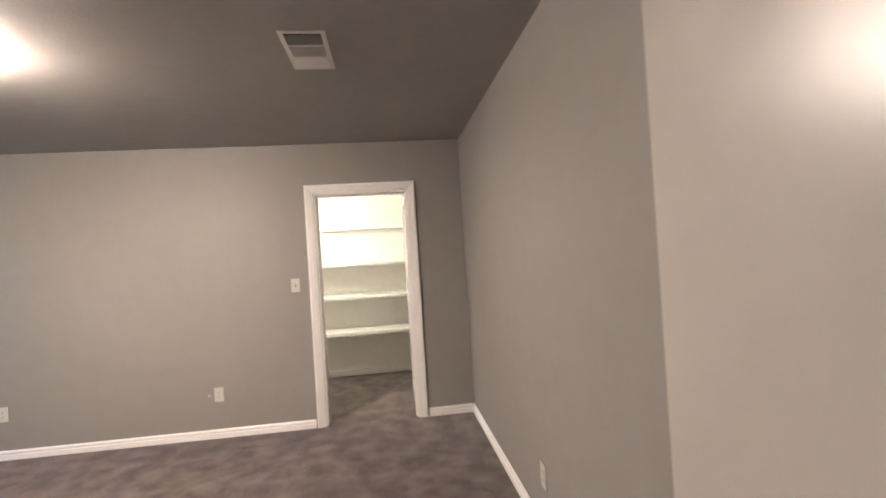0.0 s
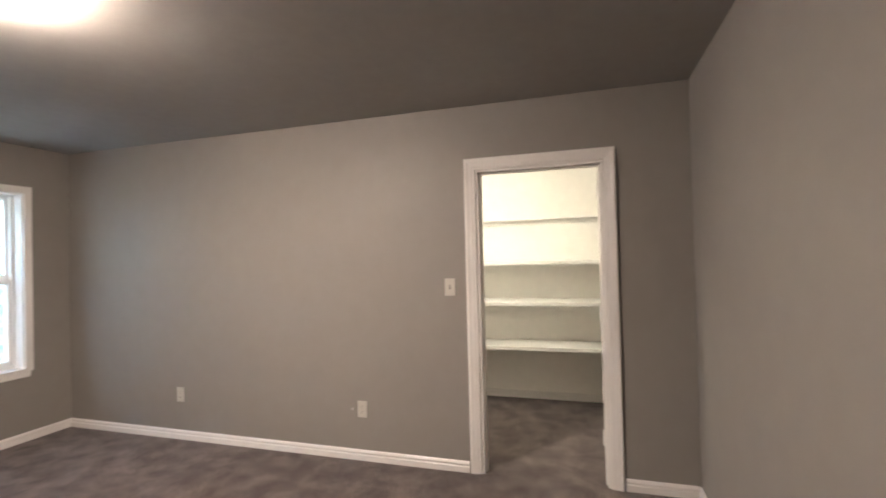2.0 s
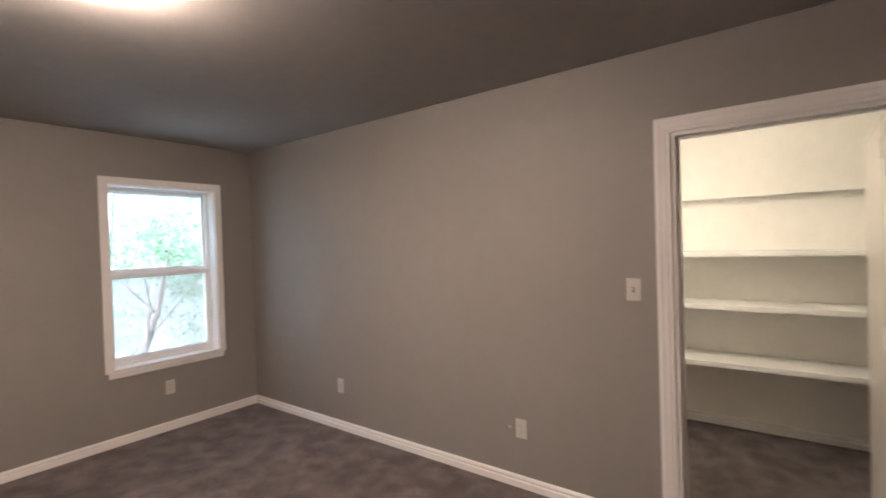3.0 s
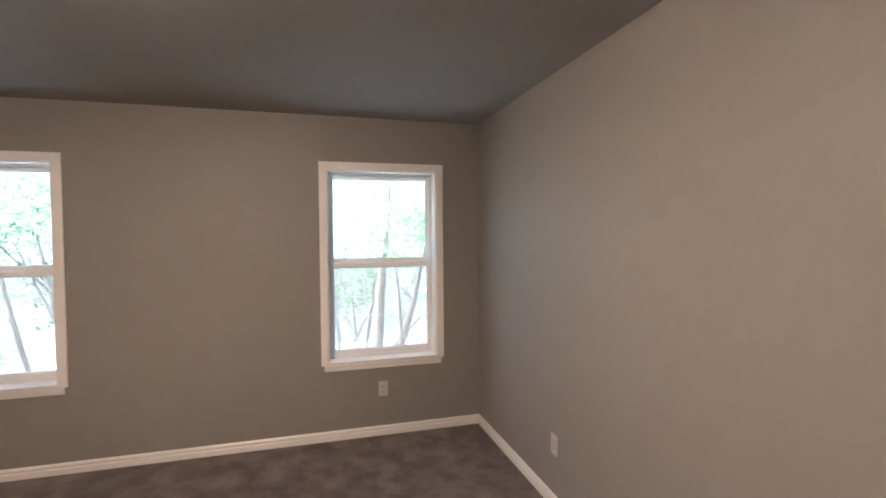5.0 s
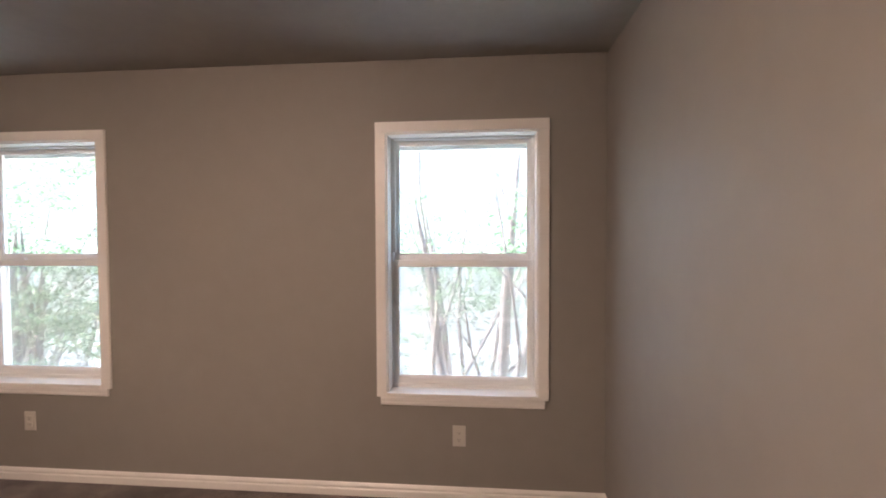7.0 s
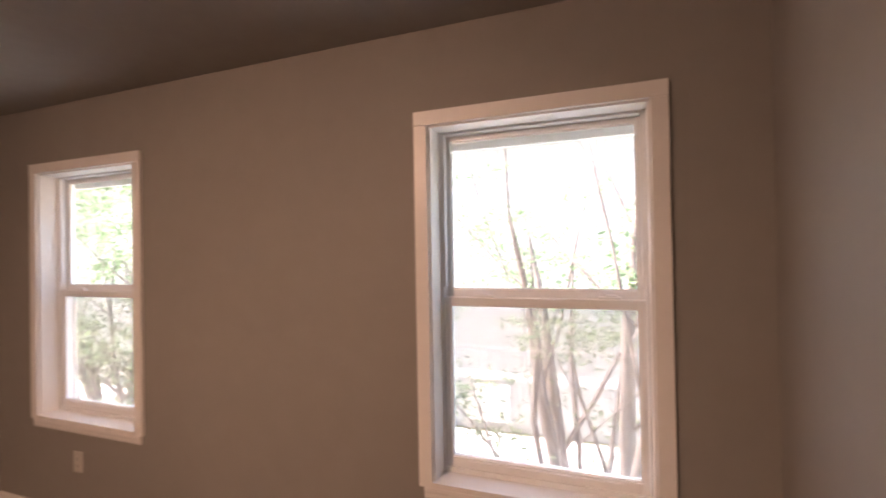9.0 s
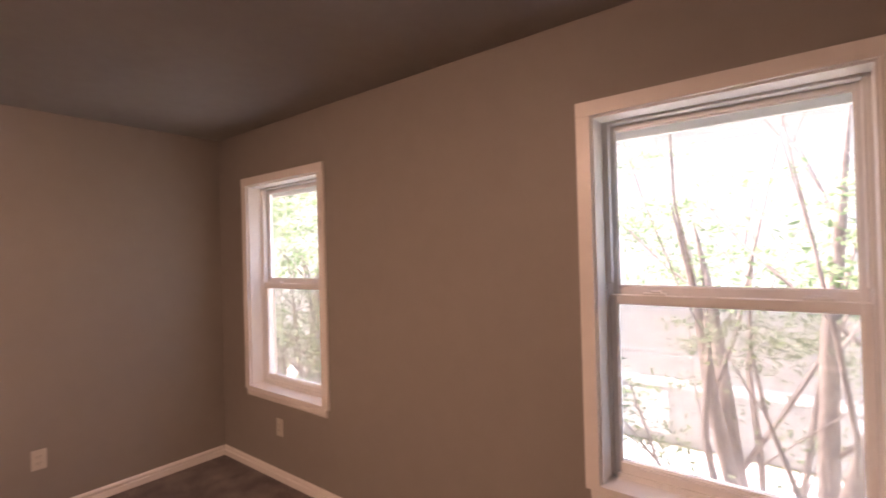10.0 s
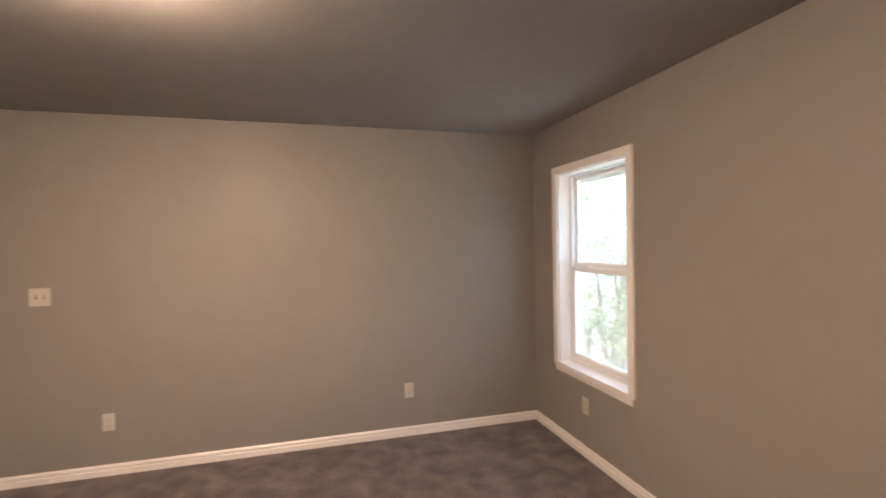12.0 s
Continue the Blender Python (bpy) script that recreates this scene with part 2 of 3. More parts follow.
structure("wall_closet_lining", boxes((WT, WT + 0.004, CD[1] + 0.085, CN, 0, H), (WT, WT + 0.004, S + 0.004, CD[0] - 0.085, 0, H), (WT, WT + 0.004, CD[0] - 0.085, CD[1] + 0.085, CD[2] + 0.08, H), (WT, CB, S, S + 0.004, 0, H), bevel=0), CLOSET, "cream painted closet lining walls", "wall")
structure("wall_hall", boxes((-6.5, -6.4, -6.1, -2.3, 0, H + 0.1), (-6.4, W - WT, -2.4, -2.3, 0, H + 0.1), (-6.4, W - WT, -6.1, -6.0, 0, H + 0.1),
                             (W - WT, W, -6.0, S - 0.12, 0, H + 0.1)), WALL, "plain greige hallway walls", "wall")

# baseboards: a moulded board with a stepped top
BASE = [(0, 0), (0.016, 0), (0.016, 0.062), (0.013, 0.066), (0.0065, 0.0675), (0.0065, 0.073), (0.0125, 0.0745), (0.0135, 0.079), (0.012, 0.086), (0.008, 0.093), (0.005, 0.097), (0, 0.098)]


def baseboard(name, p, q, inward, mat=TRIM):
    p, q, n = Vector((*p, 0)), Vector((*q, 0)), Vector((*inward, 0))
    d = (q - p)
    length = d.length
    d.normalize()
    bm = extrude_profile(bmesh.new(), BASE, lambda a, b, s: p + d * s + n * a + Vector((0, 0, b)), length)
    return structure(name, bm, mat, "white moulded baseboard along the carpet", "baseboard")


CW = 0.085                       # width of the door casings
baseboard("baseboard", (W, 0), (0, 0), (0, -1))
baseboard("baseboard", (0, -0.0152), (0, CD[1] + CW), (-1, 0))
baseboard("baseboard", (0, CD[0] - CW), (0, S + 0.0152), (-1, 0))
baseboard("baseboard", (W, S), (0, S), (0, 1))
baseboard("baseboard", (W, -0.0152), (W, ED[1] + CW), (1, 0))
baseboard("baseboard", (CB, S + 0.005), (CB, CN), (-1, 0))
baseboard("baseboard", (WT + 0.005, CN), (CB - 0.0152, CN), (0, -1))

# door casings: a colonial profile with mitred corners
CASING = [(0, 0.0), (0, 0.010), (0.0035, 0.013), (0.0176, 0.013), (0.0229, 0.016), (0.0458, 0.018), (0.0528, 0.021), (0.0686, 0.021), (0.0739, 0.017), (0.0748, 0.0)]


def casing(name, wall_x, out, y0, y1, top, label):
    """Three mitred boards round a doorway in a wall of constant x; out is the side that it stands on."""
    th = thing(name, label, "door trim", kind="structure")
    for k in range(3):
        bm = bmesh.new()
        ends = []
        for end in (0, 1):
            ring = []
            for a, b in CASING:
                if k == 0:
                    c = (y0 - a, 0.0) if end == 0 else (y0 - a, top + a)
                elif k == 1:
                    c = (y1 + a, 0.0) if end == 0 else (y1 + a, top + a)
                else:
                    c = (y0 - a, top + a) if end == 0 else (y1 + a, top + a)
                ring.append(bm.verts.new((wall_x + out * b, c[0], c[1])))
            ends.append(ring)
        n = len(CASING)
        for i in range(n):
            bm.faces.new((ends[0][i], ends[0][(i + 1) % n], ends[1][(i + 1) % n], ends[1][i]))
        bm.faces.new(ends[0])
        bm.faces.new(ends[1][::-1])
        part("side_casing" if k < 2 else "head_casing", bm, TRIM, th)
    return th


def jamb(name, x0, x1, y0, y1, top, stop_x, label):
    th = thing(name, label, "door frame", kind="structure")
    t = 0.018
    for ys in ((y0, y0 + t), (y1 - t, y1)):
        part("side_jamb", boxes((x0 - 0.001, x1 + 0.001, ys[0], ys[1], 0, top), bevel=0.0015), TRIM, th)
    part("head_jamb", boxes((x0 - 0.001, x1 + 0.001, y0 + t, y1 - t, top - t, top), bevel=0.0015), TRIM, th)
    for ys in ((y0 + t, y0 + t + 0.011), (y1 - t - 0.011, y1 - t)):
        part("door_stop", boxes((stop_x, stop_x + 0.035, ys[0], ys[1], 0, top - t), bevel=0.002), TRIM, th)
    part("door_stop", boxes((stop_x, stop_x + 0.035, y0 + t + 0.011, y1 - t - 0.011, top - t - 0.011, top - t), bevel=0.002), TRIM, th)
    return th


casing("trim_closet_door", 0.0, -1, CD[0], CD[1], CD[2], "white moulded casing round the closet doorway")
jamb("jamb_closet_door", 0.0, WT, CD[0], CD[1], CD[2], 0.035, "white painted closet door jamb with stops")
casing("trim_closet_door_inside", WT, 1, CD[0], CD[1], CD[2], "white moulded casing inside the closet doorway")
casing("trim_entry_door", W, 1, ED[0], ED[1], ED[2], "white moulded casing round the entry doorway")
jamb("jamb_entry_door", W - WT, W, ED[0], ED[1], ED[2], W - 0.085, "white painted entry door jamb with stops")


# ---- windows ----
def sash_window(name, dx, label):
    th = thing(name, label, "window", kind="structure")
    x0, x1, z0, z1 = WIN["x0"] + dx, WIN["x1"] + dx, WIN["z0"], WIN["z1"]
    cw, ct = 0.054, 0.017
    # flat casing, sides and head
    part("window_casing", boxes((x0 - cw, x0 + 0.004, -ct, 0, z0 - 0.018, z1 - 0.004), bevel=0.003), TRIM, th)
    part("window_casing", boxes((x1 - 0.004, x1 + cw, -ct, 0, z0 - 0.018, z1 - 0.004), bevel=0.003), TRIM, th)
    part("window_casing", boxes((x0 - cw, x1 + cw, -ct - 0.002, 0, z1 - 0.004, z1 + 0.054), bevel=0.003), TRIM, th)
    # stool and apron
    part("window_sill", boxes((x0 + 0.0042, x1 - 0.0042, -0.021, 0.001, z0 - 0.016, z0 + 0.006), (x0 + 0.0005, x1 - 0.0005, 0.0, 0.098, z0 - 0.001, z0 + 0.006), bevel=0.002), TRIM, th)
    prof = [(0, 0), (0.010, 0), (0.014, 0.010), (0.014, 0.024), (0.017, 0.032), (0.017, 0.046), (0, 0.046)]
    bm = extrude_profile(bmesh.new(), prof, lambda a, b, s: Vector((x0 - cw + 0.022 + s, -a, z0 - 0.0645 + b)), x1 - x0 + 2 * cw - 0.044)
    part("apron", bm, TRIM, th)
    # jamb lining
    t = 0.012
    part("jamb_lining", boxes((x0, x0 + t, 0.0, 0.098, z0 + 0.006, z1)), TRIM, th)
    part("jamb_lining", boxes((x1 - t, x1, 0.0, 0.098, z0 + 0.006, z1)), TRIM, th)
    part("jamb_lining", boxes((x0 + t, x1 - t, 0.0, 0.098, z1 - t, z1)), TRIM, th)
    # vinyl frame with a step
    f = 0.022
    fy0, fy1 = 0.098, 0.190
    rows = [((x0, x0 + f), (z0, z1)), ((x1 - f, x1), (z0, z1))]
    for xs, zs in rows:
        part("window_frame", boxes((xs[0], xs[1], fy0, fy1, zs[0], zs[1]), bevel=0.003), VINYL, th)
    part("window_frame", boxes((x0 + f, x1 - f, fy0, fy1, z1 - f, z1), bevel=0.003), VINYL, th)
    part("window_frame", boxes((x0 + f, x1 - f, fy0 + 0.002, fy1, z0 + 0.006, z0 + 0.020), (x0 + f, x1 - f, fy0 - 0.004, fy0 + 0.008, z0 + 0.004, z0 + 0.026), bevel=0.002), VINYL, th)
    # balance tracks at both sides of the upper half
    for xs in ((x0 + f, x0 + f + 0.012), (x1 - f - 0.012, x1 - f)):
        part("balance_track", boxes((xs[0], xs[1], fy0 + 0.004, fy0 + 0.030, 1.40, z1 - f), bevel=0.002), VINYL, th)

    def sash(nm, y0, y1, za, zb, bottom, top, lab):
        sx0, sx1 = x0 + f + 0.002, x1 - f - 0.002
        st = 0.024
        s = part(nm, boxes((sx0, sx0 + st, y0, y1, za, zb), (sx1 - st, sx1, y0, y1, za, zb),
                           (sx0 + st, sx1 - st, y0 + 0.001, y1 - 0.001, za, za + bottom), (sx0 + st, sx1 - st, y0 + 0.001, y1 - 0.001, zb - top, zb), bevel=0.003), VINYL, th, lab)
        pane = part("pane", boxes((sx0 + st - 0.004, sx1 - st + 0.004, (y0 + y1) / 2 - 0.002, (y0 + y1) / 2 + 0.002, za + bottom - 0.004, zb - top + 0.004)), GLASS, s, "clear glass pane")
        pane.visible_shadow = False
        # glazing bead round the pane
        b = 0.005
        gx0, gx1, gz0, gz1 = sx0 + st, sx1 - st, za + bottom, zb - top
        part("glazing_bead", boxes((gx0, gx0 + b, y0 + 0.008, y0 + 0.012, gz0, gz1), (gx1 - b, gx1, y0 + 0.008, y0 + 0.012, gz0, gz1),
                                   (gx0 + b, gx1 - b, y0 + 0.008, y0 + 0.012, gz0, gz0 + b), (gx0 + b, gx1 - b, y0 + 0.008, y0 + 0.012, gz1 - b, gz1)), VINYL, s)
        return s
    sash("upper_sash", 0.140, 0.170, 1.332, z1 - f, 0.056, 0.024, "fixed upper sash")
    low = sash("lower_sash", 0.107, 0.137, z0 + 0.020, 1.356, 0.046, 0.034, "lower sash with a lock rail")
    # insect screen outside the lower half
    scr = part("insect_screen", boxes((x0 + f, x1 - f, 0.1835, 0.1840, z0 + 0.05, 1.36)), SCREEN, th, "fine grey insect screen")
    part("screen_frame", boxes((x0 + f, x0 + f + 0.014, 0.182, 0.189, z0 + 0.034, 1.374), (x1 - f - 0.014, x1 - f, 0.182, 0.189, z0 + 0.034, 1.374),
                               (x0 + f + 0.014, x1 - f - 0.014, 0.182, 0.189, 1.360, 1.374), (x0 + f + 0.014, x1 - f - 0.014, 0.182, 0.189, z0 + 0.034, z0 + 0.05)), VINYL, scr)
    # tilt latches, lock and lift rail
    for xc in (x0 + 0.19, x1 - 0.15):
        part("tilt_latch", boxes((xc - 0.042, xc + 0.042, 0.110, 0.134, 1.356, 1.366), (xc - 0.014, xc + 0.026, 0.113, 0.130, 1.366, 1.373), bevel=0.0025), VINYL, low)
    part("lift_rail", boxes((x0 + 0.12, x1 - 0.12, 0.100, 0.108, z0 + 0.050, z0 + 0.058), bevel=0.002), VINYL, low)
    return th


sash_window("window_1", WIN_STEP, "white vinyl double-hung window with flat casing")
sash_window("window_2", 0.0, "white vinyl double-hung window with flat casing")


# ---- doors ----
def slab_door(name, label, hinge, angle, width, metal, finish_label):
    """A flush slab, hinged on z at its origin and reaching along +x; its two faces lie at y 0 and -0.035."""
    th = thing(name, label, "door", pose(hinge[0], hinge[1], 0.036, 0, 0, angle), kind="structure")
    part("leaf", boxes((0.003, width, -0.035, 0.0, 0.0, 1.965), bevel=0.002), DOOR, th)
    for z in (0.20, 0.99, 1.78):
        h = part("hinge", boxes((-0.001, 0.006, -0.034, 0.006, z, z + 0.089), bevel=0.001), metal, th, finish_label)
        bm = bmesh.new()
        lathe(bm, [(0, 0), (0.006, 0), (0.006, 0.093), (0, 0.093)], 12)
        bmesh.ops.translate(bm, verts=bm.verts[:], vec=(0.0, 0.006, z - 0.002))
        part("hinge_pin", bm, metal, h)
    return th


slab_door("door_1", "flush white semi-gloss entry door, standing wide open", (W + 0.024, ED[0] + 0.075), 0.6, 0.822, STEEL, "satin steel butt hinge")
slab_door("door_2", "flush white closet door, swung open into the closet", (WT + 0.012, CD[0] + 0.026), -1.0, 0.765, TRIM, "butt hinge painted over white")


# ---- electric plates ----
def rounded_plate(w, h, t, cx=0.0, cz=0.0):
    return boxes((cx - w / 2, cx + w / 2, -t, 0, cz - h / 2, cz + h / 2), bevel=0.0018)


def screw(parent, x, z, y=-0.006):
    bm = bmesh.new()
    lathe(bm, [(0, 0.0012), (0.002, 0.0011), (0.0032, 0.0), (0.0032, -0.002), (0, -0.002)], 12)
    bmesh.ops.rotate(bm, verts=bm.verts[:], matrix=Matrix.Rotation(radians(90), 3, 'X'))
    bmesh.ops.translate(bm, verts=bm.verts[:], vec=(x, y, z))
    part("screw", bm, PLASTIC, parent)


def outlet(label, m):
    """A duplex socket: plate in the xz plane, facing -y."""
    th = thing("wall_outlet", label, "wall outlet", m, group="wall outlets")
    part("cover_plate", rounded_plate(0.072, 0.116, 0.006), PLASTIC, th)
    for cz in (0.0195, -0.0195):
        f = part("receptacle", boxes((-0.017, 0.017, -0.0085, -0.004, cz - 0.014, cz + 0.014), bevel=0.0035), PLASTIC, th)
        # nothing is cut out: dark slabs on the face stand in for shaded slots
        part("slot", boxes((-0.0078, -0.0058, -0.0090, -0.0080, cz - 0.002, cz + 0.006), (0.0058, 0.0078, -0.0090, -0.0080, cz - 0.001, cz + 0.006),
                           (-0.0022, 0.0022, -0.0090, -0.0080, cz - 0.0095, cz - 0.0055)), SLOT_SHADE, f)
    screw(th, 0, 0)
    return th


def switch(label, m, gangs):
    th = thing("light_switch", label, "light switch", m)
    part("cover_plate", rounded_plate(0.072 + 0.046 * (gangs - 1), 0.116, 0.006), PLASTIC, th)
    for g in range(gangs):
        cx = (g - (gangs - 1) / 2) * 0.046
        # dark slab in place of the shaded opening round the toggle
        part("toggle_slot", boxes((cx - 0.0055, cx + 0.0055, -0.0066, -0.0055, -0.0125, 0.0125)), SLOT_SHADE, th)
        bm = boxes((cx - 0.0042, cx + 0.0042, -0.017, -0.005, -0.004, 0.004), bevel=0.001)
        bmesh.ops.rotate(bm, verts=bm.verts[:], cent=(cx, -0.005, 0), matrix=Matrix.Rotation(radians(-32), 3, 'X'))
        part("toggle", bm, PLASTIC, th)
        screw(th, cx, 0.030)
        screw(th, cx, -0.030)
    return th


ZO = 0.386
outlet("white duplex outlet below the window by the corner", pose(-0.790, 0, ZO))
outlet("white duplex outlet below the window by the corner", pose(-3.391, 0, ZO))
outlet("white duplex outlet low on the closet wall", pose(0, -2.884, ZO, 0, 0, -90))
outlet("white duplex outlet low on the wall near the window corner", pose(0, -1.244, ZO, 0, 0, -90))
outlet("white duplex outlet low on the wall between window and entry", pose(W, -1.117, ZO, 0, 0, 90))
outlet("white duplex outlet low on the wall below the switch", pose(W, -3.185, ZO, 0, 0, 90))
outlet("white duplex outlet low on the plain wall", pose(-1.915, S, 0.345, 0, 0, 180))
switch("white single toggle switch beside the closet door", pose(0, -3.558, 1.254, 0, 0, -90), 1)
switch("white double toggle switch beside the entry door", pose(W, -3.551, 1.25, 0, 0, 90), 2)

# bare cable jack beside the closet-wall outlet
jack = thing("cable_jack", "small bare coaxial jack in the wall beside the outlet", "cable jack", pose(0, -2.808, 0.384, 0, 0, -90))
bm = bmesh.new()
lathe(bm, [(0, 0.014), (0.0048, 0.014), (0.0048, 0.007), (0.0085, 0.007), (0.0085, 0.0045), (0, 0.0045)], 16)
bmesh.ops.rotate(bm, verts=bm.verts[:], matrix=Matrix.Rotation(radians(90), 3, 'X'))
part("threaded_post", bm, STEEL, jack)
part("patch_plate", boxes((-0.030, 0.030, -0.005, 0, -0.055, 0.055), bevel=0.0015), WALL, jack, "plate painted over in wall colour")

# ---- ceiling air vent, 0.40 x 0.21 ----
vent = thing("ceiling_vent", "white enamelled ceiling air register with three louvre banks", "air vent", pose(-1.844, -4.038, H))
vx, vy, rim = 0.208, 0.103, 0.022
# no duct is modelled: this thin dark sheet stands in for its shade
part("backing", boxes((-vx + rim - 0.004, vx - rim + 0.004, -vy + rim - 0.004, vy - rim + 0.004, -0.0020, -0.0005)), DUCT_SHADE, vent)
part("frame", boxes((-vx, vx, -vy, -vy + rim, -0.007, 0.0), (-vx, vx, vy - rim, vy, -0.007, 0.0),
                    (-vx, -vx + rim, -vy + rim, vy - rim, -0.007, 0.0), (vx - rim, vx, -vy + rim, vy - rim, -0.007, 0.0), bevel=0.002), VENT, vent)
span = (2 * (vx - rim)) / 3
for i in (1, 2):
    xb = -vx + rim + i * span
    part("divider", boxes((xb - 0.006, xb + 0.006, -vy + rim, vy - rim, -0.0075, -0.002), bevel=0.001), VENT, vent)
for i, tilt in ((0, 64), (2, -56)):
    for j in range(8):
        xc = -vx + rim + i * span + 0.010 + (span - 0.020) * (j + 0.5) / 8
        bm = boxes((-0.0008, 0.0008, -vy + rim, vy - rim, -0.0052, 0.0052))
        bmesh.ops.rotate(bm, verts=bm.verts[:], matrix=Matrix.Rotation(radians(tilt), 3, 'Y'))
        bmesh.ops.translate(bm, verts=bm.verts[:], vec=(xc, 0, -0.0076))
        part("slat", bm, VENT, vent)
# the middle bank has its slats crosswise
for j in range(16):
    yc = -vy + rim + (2 * (vy - rim)) * (j + 0.5) / 16
    bm = boxes((-span / 2 + 0.007, span / 2 - 0.007, -0.0008, 0.0008, -0.0048, 0.0048))
    bmesh.ops.rotate(bm, verts=bm.verts[:], matrix=Matrix.Rotation(radians(24), 3, 'X'))
    bmesh.ops.translate(bm, verts=bm.verts[:], vec=(0, yc, -0.0076))
    part("slat", bm, VENT, vent)


# ---- ceiling lights ----
def flush_light(label, x, y, glass):
    th = thing("ceiling_light", label, "ceiling light", pose(x, y, H))
    part("canopy", lathe(bmesh.new(), [(0, -0.001), (0.124, -0.001), (0.128, -0.004), (0.128, -0.012), (0.122, -0.016), (0.012, -0.018), (0.009, -0.026), (0.009, -0.093), (0, -0.093)], 48), VENT, th, "white enamelled canopy and stem", smooth=True)
    bowl = [(0.164 * math.sin(radians(a)) ** 0.9, -0.050 - 0.040 * math.cos(radians(a))) for a in range(4, 91, 6)] + [(0.165, -0.044), (0.164, -0.030), (0.158, -0.020)]
    inner = [(r * 0.965, -0.020 + (z + 0.020) * 0.95) for r, z in reversed(bowl)]
    part("glass_dome", lathe(bmesh.new(), bowl + inner + [bowl[0]], 48), glass, th, "frosted glass dome, lit", smooth=True)
    part("finial", lathe(bmesh.new(), [(0, -0.106), (0.006, -0.104), (0.009, -0.098), (0.006, -0.093), (0.013, -0.0915), (0.013, -0.0885), (0, -0.0885)], 20), STEEL, th, "small metal finial", smooth=True)
    return th


flush_light("flush frosted glass dome ceiling light, switched on", *LAMP, LAMP_GLASS)
flush_light("flush frosted glass dome closet light, switched on", *CLOSET_LAMP, CLOSET_GLASS)
# the hallway lamp is an added source that stays unseen
flush_light("unseen frosted glass dome hallway light, added and switched on", -5.3, -3.2, HALL_GLASS)

# ---- closet shelves ----
for z, front in ((0.605, 1.326), (1.018, 1.326), (1.398, 1.326), (1.815, 1.610)):
    sh = thing("closet_shelf", "deep white painted board shelf on wall cleats" if front < 1.4 else "shallow white painted top shelf on wall cleats", "shelf", pose(0, 0, z), group="closet shelves")
    y0, y1 = S + 0.006, CN - 0.001
    part("board", boxes((front + 0.019, CB - 0.001, y0, y1, -0.019, 0.0), bevel=0.001), SHELF, sh)
    part("front_lip", boxes((front, front + 0.0185, y0, y1, -0.034 if front < 1.4 else -0.020, 0.001), bevel=0.002), SHELF, sh)
    part("cleat", boxes((CB - 0.020, CB - 0.001, y0 + 0.02, y1 - 0.02, -0.062, -0.0195), bevel=0.001), SHELF, sh)
    for ya in ((y0, y0 + 0.018), (y1 - 0.018, y1)):
        part("cleat", boxes((front + 0.049, CB - 0.021, ya[0], ya[1], -0.062, -0.0195), bevel=0.001), SHELF, sh)

# ---- outdoors: ground 2.9 m below the floor ----
G = -2.9
structure("ground", boxes((-300, 300, -300, 300, G - 0.5, G)), GRASS, "patchy green lawn reaching to the horizon", "ground")
# the near part is out of view and serves as a daylight reflector
structure("pavement", boxes((-60, 60, 1.4, 9.4, G - 0.02, G + 0.03)), CONCRETE, "sunlit concrete drive between the houses, made pale to bounce daylight indoors", "driveway")
structure("wall_lower_storey", boxes((-6.5, CB + 0.1, -6.1, EWT, G, -0.02)), SIDING, "plain cream lower storey under the room", "wall")

eave = thing("roof_eave", "white painted eave over the windows", "eave", kind="structure")
part("soffit", boxes((-7.0, 2.2, EWT, 0.36, 2.098, 2.113)), HTRIM, eave)
part("fascia", boxes((-7.0, 2.2, 0.36, 0.385, 2.030, 2.400), bevel=0.003), HTRIM, eave)
bm = bmesh.new()
vs = [bm.verts.new(c) for c in ((-7.0, 0.44, 2.350), (2.2, 0.44, 2.350), (2.2, -3.4, 5.90), (-7.0, -3.4, 5.90), (-7.0, 0.44, 2.375), (2.2, 0.44, 2.375), (2.2, -3.4, 5.93), (-7.0, -3.4, 5.93),
                                (-7.0, -7.4, 2.350), (2.2, -7.4, 2.350), (-7.0, -7.4, 2.375), (2.2, -7.4, 2.375))]
for f in ((0, 1, 2, 3), (4, 7, 6, 5), (0, 4, 5, 1), (3, 2, 9, 8), (7, 10, 11, 6), (8, 9, 11, 10), (0, 3, 7, 4), (1, 5, 6, 2), (3, 8, 10, 7), (2, 6, 11, 9)):
    bm.faces.new([vs[i] for i in f])
structure("roof", bm, SHINGLE, "grey shingled roof above the room", "roof")

# neighbour's house
house = thing("neighbour_house", "cream lap-sided two-storey house across the drive", "house", pose(-3.0, 9.6, G))
part("wall", boxes((-24, 11, 0.0, 8, 0, 7.4)), SIDING, house)
part("band", boxes((-24.03, 11.03, -0.045, 0, 1.28, 1.50), bevel=0.005), HTRIM, house, "white belly band")
part("fascia", boxes((-24.5, 11.5, -0.55, -0.50, 7.28, 7.50), bevel=0.004), HTRIM, house)
part("soffit", boxes((-24.5, 11.5, -0.50, 0.0, 7.40, 7.42)), HTRIM, house)
bm = bmesh.new()
vs = [bm.verts.new(c) for c in ((-24.6, -0.6, 7.50), (11.6, -0.6, 7.50), (11.6, 4, 8.9), (-24.6, 4, 8.9), (-24.6, 8.6, 7.50), (11.6, 8.6, 7.50))]
for f in ((0, 1, 2, 3), (3, 2, 5, 4), (0, 4, 5, 1), (0, 3, 4), (1, 5, 2)):
    bm.faces.new([vs[i] for i in f])
part("roof", bm, SHINGLE, house, "grey shingle roof")
